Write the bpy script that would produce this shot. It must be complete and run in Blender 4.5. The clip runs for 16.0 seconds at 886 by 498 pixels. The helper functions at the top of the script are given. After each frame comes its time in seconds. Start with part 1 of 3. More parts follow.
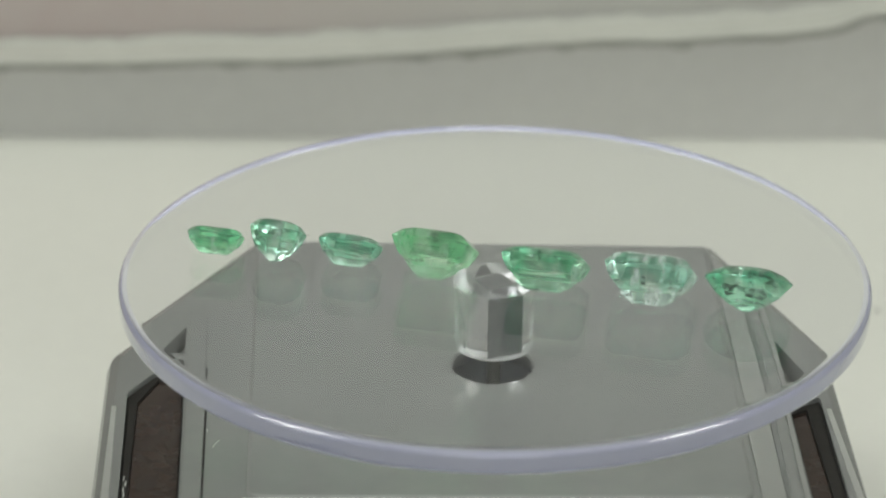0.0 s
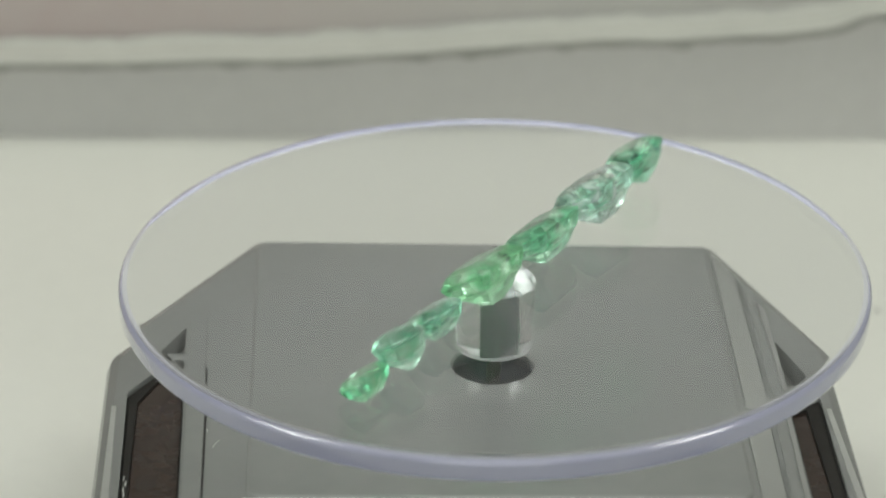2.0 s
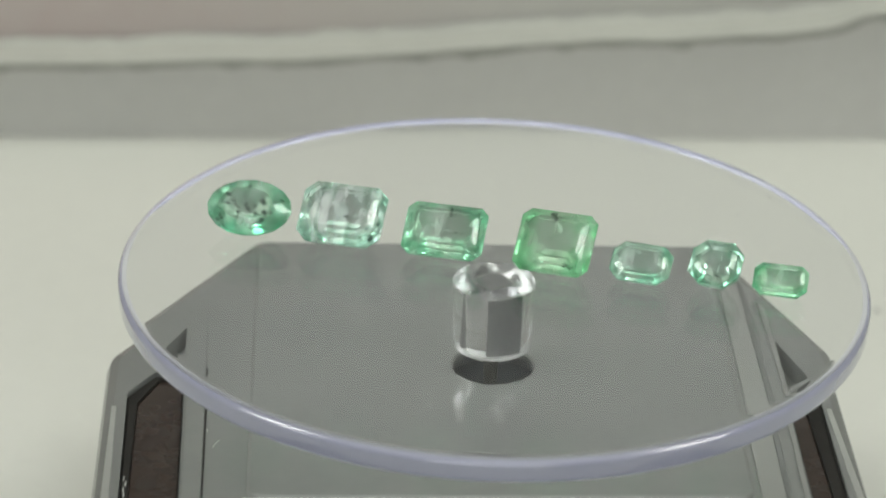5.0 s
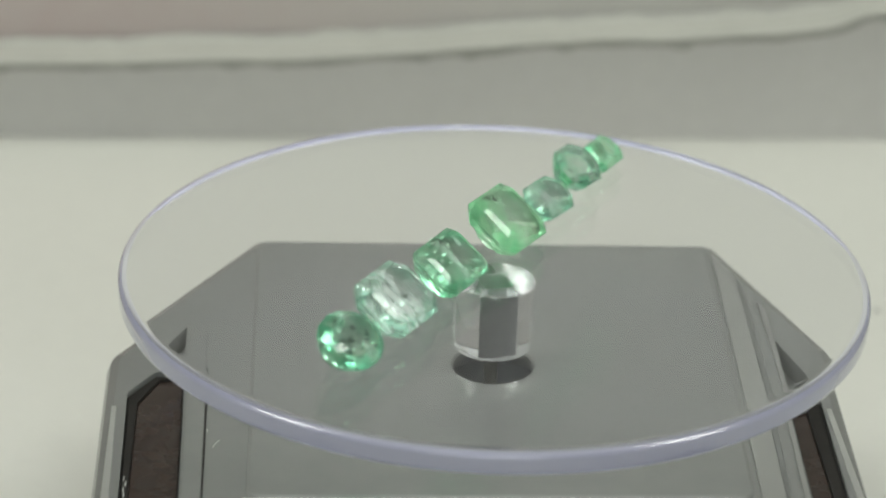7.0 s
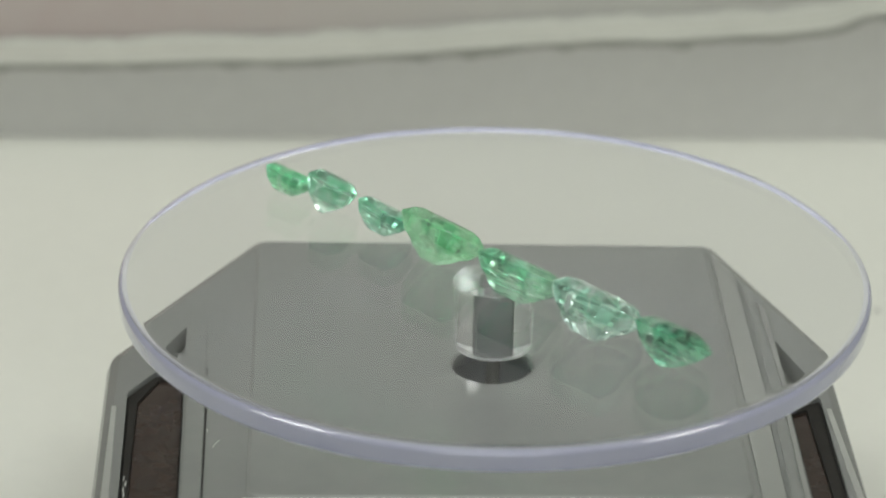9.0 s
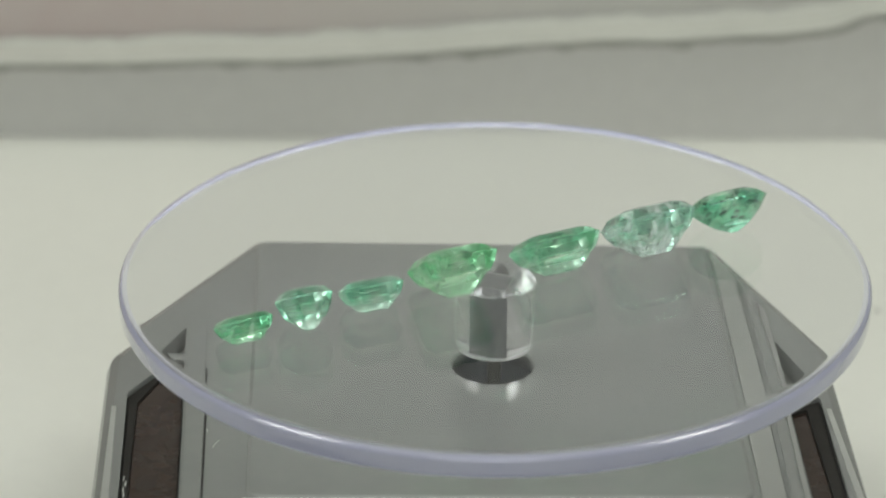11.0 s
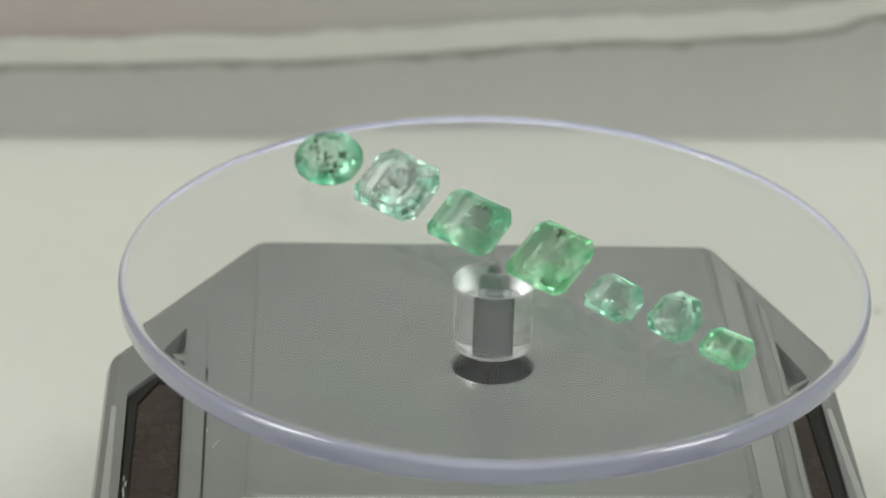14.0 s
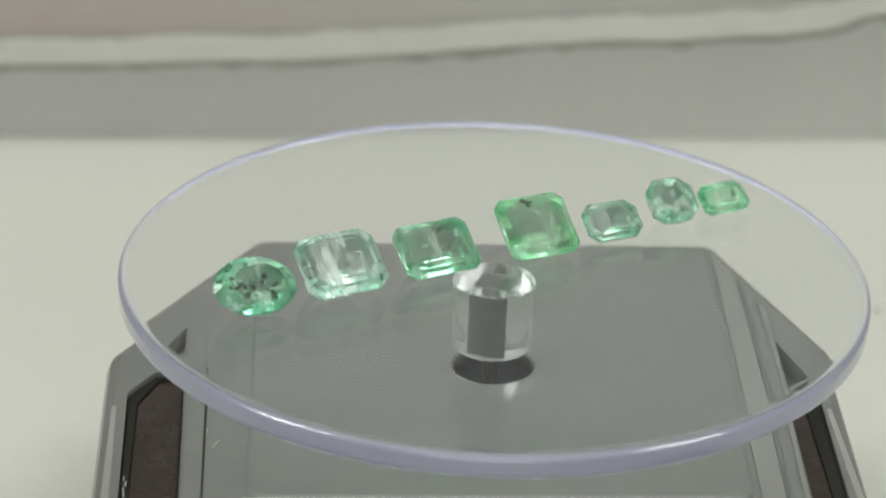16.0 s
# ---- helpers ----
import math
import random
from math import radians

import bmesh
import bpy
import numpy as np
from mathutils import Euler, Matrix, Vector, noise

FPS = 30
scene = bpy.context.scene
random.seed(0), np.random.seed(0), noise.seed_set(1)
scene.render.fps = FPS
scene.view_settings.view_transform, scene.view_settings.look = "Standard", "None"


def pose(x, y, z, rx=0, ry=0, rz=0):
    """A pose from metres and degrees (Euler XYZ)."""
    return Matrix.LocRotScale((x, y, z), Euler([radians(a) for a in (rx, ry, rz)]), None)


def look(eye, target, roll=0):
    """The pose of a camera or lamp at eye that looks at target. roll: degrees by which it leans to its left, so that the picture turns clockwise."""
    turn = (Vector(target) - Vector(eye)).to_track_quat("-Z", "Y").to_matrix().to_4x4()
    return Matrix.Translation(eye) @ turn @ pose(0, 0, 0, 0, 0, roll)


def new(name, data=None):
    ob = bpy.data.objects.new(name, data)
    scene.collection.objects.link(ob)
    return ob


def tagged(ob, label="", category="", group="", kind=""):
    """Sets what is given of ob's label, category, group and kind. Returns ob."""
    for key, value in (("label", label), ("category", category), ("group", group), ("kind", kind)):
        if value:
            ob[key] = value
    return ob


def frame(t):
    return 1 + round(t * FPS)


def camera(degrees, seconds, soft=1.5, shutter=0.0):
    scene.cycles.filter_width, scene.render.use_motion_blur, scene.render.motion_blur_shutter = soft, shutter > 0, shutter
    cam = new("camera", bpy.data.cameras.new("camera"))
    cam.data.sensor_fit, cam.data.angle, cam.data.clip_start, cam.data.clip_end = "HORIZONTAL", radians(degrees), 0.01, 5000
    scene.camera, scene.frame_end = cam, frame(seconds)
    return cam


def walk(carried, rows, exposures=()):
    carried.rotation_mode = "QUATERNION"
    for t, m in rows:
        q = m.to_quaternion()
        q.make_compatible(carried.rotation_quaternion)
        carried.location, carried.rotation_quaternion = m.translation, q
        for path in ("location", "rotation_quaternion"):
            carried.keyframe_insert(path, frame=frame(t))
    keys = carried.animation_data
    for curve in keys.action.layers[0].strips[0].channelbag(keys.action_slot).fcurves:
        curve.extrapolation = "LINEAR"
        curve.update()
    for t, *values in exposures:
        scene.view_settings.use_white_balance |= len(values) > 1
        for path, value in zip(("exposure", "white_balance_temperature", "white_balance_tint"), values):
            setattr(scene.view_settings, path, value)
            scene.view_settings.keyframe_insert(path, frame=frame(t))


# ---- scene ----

# World: table top at z = 0, axis of the turntable at x = y = 0, metres.
MM = 0.001
DISC_Z = 40.2      # top face of the clear disc, mm over the table
DISC_R, DISC_T = 40.0, 2.6
DECK_Z = 27.4      # deck of the stand, mm over the table

# ---------------------------------------------------------------- camera
cam = camera(14.3, 16.0, soft=2.0)
EYE = pose(0, -0.33659, 0.20785, 0, 0, 0.946) @ pose(0, 0, 0, 63.867) @ pose(0, 0, 0, 0, 0, 0.941)
cam.data.dof.use_dof = True
cam.data.dof.focus_distance, cam.data.dof.aperture_fstop = 0.372, 28
walk(cam, [(0.0, EYE), (16.0, EYE)], [(0.0, 0.0), (16.0, 0.0)])

# ---------------------------------------------------------------- world and lamps
world = bpy.data.worlds.new("room_light")
scene.world = world
world.use_nodes = True
world.node_tree.nodes["Background"].inputs[0].default_value = (0.9, 0.95, 1.0, 1)
world.node_tree.nodes["Background"].inputs[1].default_value = 0.3


def area_lamp(name, at, target, sx, sy, watts, colour):
    data = bpy.data.lights.new(name, "AREA")
    data.shape, data.size, data.size_y, data.energy, data.color = "RECTANGLE", sx, sy, watts, colour
    ob = new(name, data)
    ob.matrix_world = look(at, target)
    return ob


# an added, unseen overhead fill above the table, and a bare lamp at each side of it
area_lamp("overhead_fill", (0, 0.1, 1.56), (0, 0.1, 0), 1.3, 1.0, 2.9, (0.97, 1.0, 0.95))
area_lamp("side_lamp", (-0.86, -0.14, 1.15), (-0.05, 0, 0), 0.34, 0.54, 5.8, (0.97, 1.0, 0.95))
area_lamp("side_lamp", (0.86, -0.14, 1.15), (0.05, 0, 0), 0.34, 0.54, 5.8, (0.97, 1.0, 0.95))

# fill light from behind the camera, set in an added, unseen window
area_lamp("front_fill", (0, -1.57, 0.80), (0, 0, 0.80), 1.0, 0.8, 8.6, (0.94, 0.98, 0.99))


# ---------------------------------------------------------------- materials
def material(name):
    m = bpy.data.materials.new(name)
    m.use_nodes = True
    return m, m.node_tree.nodes, m.node_tree.links, m.node_tree.nodes["Principled BSDF"]


def noise_node(nodes, links, scale, detail=6.0, rough=0.6):
    co = nodes.new("ShaderNodeTexCoord")
    n = nodes.new("ShaderNodeTexNoise")
    n.inputs["Scale"].default_value, n.inputs["Detail"].default_value = scale, detail
    n.inputs["Roughness"].default_value = rough
    links.new(co.outputs["Object"], n.inputs["Vector"])
    return n


def ramp(nodes, links, source, stops):
    r = nodes.new("ShaderNodeValToRGB")
    r.color_ramp.elements[0].position, r.color_ramp.elements[0].color = stops[0][0], (*stops[0][1], 1)
    r.color_ramp.elements[1].position, r.color_ramp.elements[1].color = stops[-1][0], (*stops[-1][1], 1)
    for at, colour in stops[1:-1]:
        r.color_ramp.elements.new(at).color = (*colour, 1)
    links.new(source, r.inputs[0])
    return r


def painted(name, dark, light, rough, coarse, fine, metal=0.0, bump=0.1, depth=0.0002, spread=0.12):
    """A surface with stains at one scale and grain at another, and a fine relief."""
    m, nodes, links, bsdf = material(name)
    a, b = noise_node(nodes, links, coarse), noise_node(nodes, links, fine, 3.0, 0.6)
    mix = nodes.new("ShaderNodeMix")
    mix.data_type = "FLOAT"
    mix.inputs[0].default_value = 0.4
    links.new(a.outputs["Fac"], mix.inputs[2])
    links.new(b.outputs["Fac"], mix.inputs[3])
    c = ramp(nodes, links, mix.outputs[0], [(0.3, dark), (0.7, light)])
    links.new(c.outputs[0], bsdf.inputs["Base Color"])
    r = nodes.new("ShaderNodeMapRange")
    r.inputs[3].default_value, r.inputs[4].default_value = max(0.02, rough - spread), rough + spread
    links.new(mix.outputs[0], r.inputs[0])
    links.new(r.outputs[0], bsdf.inputs["Roughness"])
    bsdf.inputs["Metallic"].default_value = metal
    bp = nodes.new("ShaderNodeBump")
    bp.inputs["Strength"].default_value, bp.inputs["Distance"].default_value = bump, depth
    links.new(b.outputs["Fac"], bp.inputs["Height"])
    links.new(bp.outputs[0], bsdf.inputs["Normal"])
    return m


def clear(name, colour, ior, rough=0.0):
    m, nodes, links, bsdf = material(name)
    bsdf.inputs["Base Color"].default_value = (*colour, 1)
    bsdf.inputs["Transmission Weight"].default_value = 1.0
    bsdf.inputs["IOR"].default_value = ior
    bsdf.inputs["Roughness"].default_value = rough
    return m


def emerald(name, pale, deep, haze, a, b, seed, glare=0.22):
    """Green beryl, a by b mm: tinted glass, coloured greener towards its girdle to imitate longer light paths, with
    cloudy veils inside.
    """
    m, nodes, links, bsdf = material(name)
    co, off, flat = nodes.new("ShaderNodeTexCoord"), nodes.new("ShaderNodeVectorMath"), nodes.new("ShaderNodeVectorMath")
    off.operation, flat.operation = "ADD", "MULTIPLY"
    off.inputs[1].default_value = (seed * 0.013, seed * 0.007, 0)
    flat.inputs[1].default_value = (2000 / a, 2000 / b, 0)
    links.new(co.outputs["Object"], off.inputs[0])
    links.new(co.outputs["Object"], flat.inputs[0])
    radial = nodes.new("ShaderNodeVectorMath")
    radial.operation = "LENGTH"
    links.new(flat.outputs[0], radial.inputs[0])

    def veins(scale, detail, rough, stretch):
        mp, n = nodes.new("ShaderNodeMapping"), nodes.new("ShaderNodeTexNoise")
        mp.inputs["Scale"].default_value = stretch
        n.inputs["Scale"].default_value, n.inputs["Detail"].default_value, n.inputs["Roughness"].default_value = scale, detail, rough
        links.new(off.outputs[0], mp.inputs[0])
        links.new(mp.outputs[0], n.inputs["Vector"])
        return n.outputs["Fac"]

    # the deeper green of long light paths is put into the colour by radius
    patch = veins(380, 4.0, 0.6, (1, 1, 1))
    path_tint, depth = nodes.new("ShaderNodeMapRange"), nodes.new("ShaderNodeMath")
    path_tint.inputs[1].default_value, path_tint.inputs[2].default_value = 0.35, 1.15
    path_tint.inputs[3].default_value, path_tint.inputs[4].default_value = -1.0, -0.1
    links.new(radial.outputs["Value"], path_tint.inputs[0])
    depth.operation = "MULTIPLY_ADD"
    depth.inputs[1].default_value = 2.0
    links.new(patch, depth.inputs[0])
    links.new(path_tint.outputs[0], depth.inputs[2])
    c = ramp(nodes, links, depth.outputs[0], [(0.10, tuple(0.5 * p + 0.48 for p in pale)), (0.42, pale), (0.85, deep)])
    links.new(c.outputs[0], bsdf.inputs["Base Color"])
    bp = nodes.new("ShaderNodeBump")
    bp.inputs["Strength"].default_value, bp.inputs["Distance"].default_value = 0.06, 0.0001
    links.new(veins(900, 3.0, 0.5, (1, 1, 1)), bp.inputs["Height"])
    links.new(bp.outputs[0], bsdf.inputs["Normal"])
    bsdf.inputs["Transmission Weight"].default_value = 1.0
    bsdf.inputs["IOR"].default_value = 1.58
    bsdf.inputs["Roughness"].default_value = 0.04
    # green milkiness all through; white streaks paint the bright reflections off veils and cracks
    cloud, painted_glare = nodes.new("ShaderNodeBsdfTranslucent"), nodes.new("ShaderNodeBsdfDiffuse")
    glow = ramp(nodes, links, depth.outputs[0], [(0.2, pale), (0.9, tuple((p + d) / 2 for p, d in zip(pale, deep)))])
    links.new(glow.outputs[0], cloud.inputs[0])
    painted_glare.inputs[0].default_value = (*(0.35 * p + 0.63 for p in pale), 1)
    first, out = nodes.new("ShaderNodeMixShader"), nodes.new("ShaderNodeMixShader")
    for mix, fac, low, high, least, most in ((first, veins(300, 3.0, 0.55, (1, 1, 1)), 0.42, 0.70, haze * 1.4, haze * 6.0),
                                             (out, veins(260, 4.0, 0.6, (2.4, 0.5, 1)), 0.52, 0.66, 0.0, glare + haze * 2.5)):
        veil = nodes.new("ShaderNodeMapRange")
        veil.inputs[1].default_value, veil.inputs[2].default_value = low, high
        veil.inputs[3].default_value, veil.inputs[4].default_value = least, most
        links.new(fac, veil.inputs[0])
        links.new(veil.outputs[0], mix.inputs[0])
    links.new(bsdf.outputs[0], first.inputs[1])
    links.new(cloud.outputs[0], first.inputs[2])
    links.new(first.outputs[0], out.inputs[1])
    links.new(painted_glare.outputs[0], out.inputs[2])
    links.new(out.outputs[0], nodes["Material Output"].inputs[0])
    return m


def edge_acrylic(name, low, high, through_share):
    """The turned edge of the acrylic: slightly cloudy and glossy."""
    m, nodes, links, bsdf = material(name)
    n = noise_node(nodes, links, 180, 4.0)
    c = ramp(nodes, links, n.outputs["Fac"], [(0.3, low), (0.7, high)])
    links.new(c.outputs[0], bsdf.inputs["Base Color"])
    bsdf.inputs["Transmission Weight"].default_value = through_share
    bsdf.inputs["IOR"].default_value = 1.49
    bsdf.inputs["Roughness"].default_value = 0.10
    bsdf.inputs["Coat Weight"].default_value = 1.0
    bsdf.inputs["Coat IOR"].default_value = 1.6
    bsdf.inputs["Coat Roughness"].default_value = 0.05
    return m


TABLE = painted("white_table_laminate", (0.635, 0.635, 0.578), (0.685, 0.685, 0.625), 0.45, 9, 300, bump=0.05)
WALLPAINT = painted("off_white_wall_paint", (0.74, 0.74, 0.70), (0.79, 0.79, 0.75), 0.8, 2, 90, bump=0.2)
# whitish tone with the glints of glue beads and scuffs painted in
PALE_GLINT = painted("whitish_glint", (0.48, 0.48, 0.45), (0.62, 0.62, 0.58), 0.25, 900, 2500)
CEILING = painted("white_ceiling_paint", (0.80, 0.80, 0.77), (0.84, 0.84, 0.81), 0.8, 2, 90, bump=0.2)
BOARD = painted("grey_backing_board", (0.50, 0.495, 0.465), (0.56, 0.555, 0.52), 0.7, 14, 400, bump=0.1)
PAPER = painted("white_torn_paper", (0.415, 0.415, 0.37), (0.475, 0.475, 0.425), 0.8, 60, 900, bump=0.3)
ROSE = painted("pink_to_grey_matt", (0.46, 0.375, 0.35), (0.47, 0.43, 0.40), 0.8, 6, 300, bump=0.1)


def fade_along(m, other, x0, x1):
    """Fades the base colour of m into another between x0 and x1, in metres."""
    nodes, links = m.node_tree.nodes, m.node_tree.links
    bsdf = nodes["Principled BSDF"]
    first = bsdf.inputs["Base Color"].links[0].from_socket
    co, sep, at, mix = nodes.new("ShaderNodeTexCoord"), nodes.new("ShaderNodeSeparateXYZ"), nodes.new("ShaderNodeMapRange"), nodes.new("ShaderNodeMix")
    mix.data_type = "RGBA"
    at.interpolation_type = "SMOOTHSTEP"
    at.inputs[1].default_value, at.inputs[2].default_value = x0, x1
    links.new(co.outputs["Object"], sep.inputs[0])
    links.new(sep.outputs[0], at.inputs[0])
    links.new(at.outputs[0], mix.inputs[0])
    links.new(first, mix.inputs[6])
    mix.inputs[7].default_value = (*other, 1)
    links.new(mix.outputs[2], bsdf.inputs["Base Color"])


fade_along(ROSE, (0.475, 0.47, 0.43), -0.06, 0.03)
SILVER = painted("silver_grey_plastic", (0.215, 0.22, 0.21), (0.25, 0.255, 0.24), 0.25, 30, 260, metal=0.45, bump=0.0, depth=0.00002, spread=0.04)
SILVER_LIGHT = painted("light_silver_plastic", (0.228, 0.23, 0.212), (0.252, 0.254, 0.235), 0.5, 30, 1500, metal=0.3, bump=0.03, depth=0.00005)
# lighter copy of the silver, with the sheen of the outer chamfer in it
RIM_SHEEN = painted("rim_sheen_silver", (0.27, 0.273, 0.25), (0.31, 0.312, 0.286), 0.45, 30, 900, metal=0.1, bump=0.02, depth=0.00004)
# whitish tone that paints the highlight on the plate's front edge
FRONT_HIGHLIGHT = painted("front_highlight_white", (0.55, 0.555, 0.53), (0.65, 0.655, 0.63), 0.3, 30, 900, bump=0.02, depth=0.00004)
PANEL = painted("brown_solar_film", (0.024, 0.016, 0.012), (0.036, 0.025, 0.020), 0.15, 40, 700, bump=0.0, depth=0.00002)
BLACK = painted("black_plastic", (0.014, 0.0135, 0.012), (0.030, 0.028, 0.025), 0.5, 50, 900, bump=0.1, depth=0.00005)
# darker copy of the silver plastic, for the shade inside a groove
GROOVE_SHADE = painted("groove_shade_grey", (0.10, 0.103, 0.097), (0.14, 0.143, 0.135), 0.45, 30, 900, bump=0.02, depth=0.00003)
SOCKET = painted("blue_black_socket_plastic", (0.006, 0.008, 0.012), (0.012, 0.015, 0.020), 0.35, 50, 900, bump=0.05, depth=0.00003)
# dark tone that stands in for the shade under the paper edge
EDGE_SHADE = painted("paper_edge_shade", (0.26, 0.26, 0.235), (0.40, 0.40, 0.365), 0.85, 90, 900, bump=0.2)
SHAFT = painted("grey_steel_shaft", (0.022, 0.023, 0.024), (0.034, 0.035, 0.036), 0.4, 80, 1500, metal=0.2, bump=0.03, depth=0.00003)
WOODFLOOR = painted("grey_room_floor", (0.22, 0.20, 0.18), (0.32, 0.30, 0.27), 0.5, 3, 40, bump=0.2)
PANEL.node_tree.nodes["Principled BSDF"].inputs["Specular IOR Level"].default_value = 0.25
BLACK.node_tree.nodes["Principled BSDF"].inputs["Specular IOR Level"].default_value = 0.06
ACRYLIC = clear("clear_acrylic", (0.95, 0.955, 0.965), 1.49)
ACRYLIC.node_tree.nodes["Principled BSDF"].inputs["Specular Tint"].default_value = (0.1, 0.1, 0.1, 1)
ACRYLIC_HUB = clear("clear_acrylic_hub", (0.98, 0.985, 0.985), 1.49, 0.0)
ACRYLIC_HUB.node_tree.nodes["Principled BSDF"].inputs["Transmission Weight"].default_value = 0.985
FROSTED = clear("frosted_acrylic", (0.98, 0.985, 0.985), 1.49, 0.4)
ACRYLIC_EDGE = edge_acrylic("bluish_acrylic_edge", (0.70, 0.71, 0.95), (0.74, 0.75, 0.96), 0.58)
ACRYLIC_BEVEL = edge_acrylic("polished_acrylic_bevel", (0.80, 0.81, 0.95), (0.83, 0.84, 0.96), 0.70)
SPECK = painted("black_inclusion", (0.006, 0.01, 0.008), (0.015, 0.02, 0.016), 0.6, 900, 3000)
FEATHER = clear("healed_crack", (0.92, 1.0, 0.95), 1.25, 0.25)
FEATHER.node_tree.nodes["Principled BSDF"].inputs["Transmission Weight"].default_value = 0.8


# ---------------------------------------------------------------- mesh helpers
def finish(name, bm, mats, smooth=False):
    bmesh.ops.recalc_face_normals(bm, faces=bm.faces)
    me = bpy.data.meshes.new(name)
    if smooth:
        for f in bm.faces:
            f.smooth = True
    bm.to_mesh(me)
    bm.free()
    for m in mats if isinstance(mats, (list, tuple)) else [mats]:
        me.materials.append(m)
    return me


def part(name, bm, mats, parent=None, label="", smooth=False):
    ob = new(name, finish(name, bm, mats, smooth))
    ob.parent = parent
    return tagged(ob, label)


def box(bm, x0, x1, y0, y1, z0, z1, bevel=0.0):
    made = bmesh.ops.create_cube(bm, size=1.0)["verts"]
    for v in made:
        v.co = Vector(((x0 + x1) / 2 + v.co.x * (x1 - x0), (y0 + y1) / 2 + v.co.y * (y1 - y0), (z0 + z1) / 2 + v.co.z * (z1 - z0)))
    if bevel:
        edges = list({e for v in made for e in v.link_edges})
        bmesh.ops.bevel(bm, geom=edges, offset=bevel, segments=2, affect="EDGES", profile=0.7)


def rounded(points, radius, steps=5):
    """A polygon with its corners rounded."""
    out, n = [], len(points)
    for i in range(n):
        p, a, b = Vector(points[i]), Vector(points[i - 1]), Vector(points[(i + 1) % n])
        r = min(radius, (a - p).length * 0.45, (b - p).length * 0.45)
        s, e = p + (a - p).normalized() * r, p + (b - p).normalized() * r
        for k in range(steps + 1):
            u = k / steps
            out.append(tuple(s * (1 - u) ** 2 + p * 2 * u * (1 - u) + e * u * u))
    return out


def grown(points, d):
    """A polygon moved outwards by d (counter-clockwise order)."""
    out, n = [], len(points)
    for i in range(n):
        p, a, b = Vector(points[i]), Vector(points[i - 1]), Vector(points[(i + 1) % n])
        u, v = (p - a).normalized(), (b - p).normalized()
        m = Vector((u.y, -u.x)) + Vector((v.y, -v.x))
        m.normalize()
        out.append(tuple(p + m * d / max(0.4, m.dot(Vector((u.y, -u.x))))))
    return out


def ccw(points):
    s = sum(points[i - 1][0] * points[i][1] - points[i][0] * points[i - 1][1] for i in range(len(points)))
    return points if s > 0 else points[::-1]


def ring_of(bm, points, z):
    return [bm.verts.new((x * MM, y * MM, z * MM)) for x, y in points]


def bridge(bm, a, b, index=0):
    for i in range(len(a)):
        j = (i + 1) % len(a)
        bm.faces.new((a[i], a[j], b[j], b[i])).material_index = index


def loop_edges(bm, ring):
    return [bm.edges.get((ring[i - 1], ring[i])) or bm.edges.new((ring[i - 1], ring[i])) for i in range(len(ring))]


def slab(bm, outer, holes, top, bottom, edge=0.3, draft=0.0, hole_depth=None, chamfer=0.0):
    """A slab with a rounded upper edge, and holes through it (or pits of that depth)."""
    outer = ccw(outer)
    rings = [ring_of(bm, grown(outer, -edge), top), ring_of(bm, grown(outer, -edge * 0.3), top - edge * 0.3),
             ring_of(bm, outer, top - edge), ring_of(bm, grown(outer, draft), bottom)]
    for a, b in zip(rings, rings[1:]):
        bridge(bm, a, b)
    edges = loop_edges(bm, rings[0])
    under = loop_edges(bm, rings[-1])
    for h in holes:
        h = ccw(h)
        rim, wall = ring_of(bm, grown(h, chamfer), top), ring_of(bm, h, bottom if hole_depth is None else top - hole_depth)
        if chamfer:
            mid = ring_of(bm, h, top - chamfer)
            bridge(bm, rim, mid)
            bridge(bm, mid, wall)
        else:
            bridge(bm, rim, wall)
        edges += loop_edges(bm, rim)
        if hole_depth is None:
            under += loop_edges(bm, wall)
        else:
            bm.faces.new(wall)
    if not holes:
        bm.faces.new(rings[0])
        bm.faces.new(rings[-1][::-1])
        return
    bmesh.ops.triangle_fill(bm, edges=edges, use_beauty=True)
    bmesh.ops.triangle_fill(bm, edges=under, use_beauty=True)


def circle(r, n, x=0.0, y=0.0):
    return [(x + r * math.cos(2 * math.pi * k / n), y + r * math.sin(2 * math.pi * k / n)) for k in range(n)]


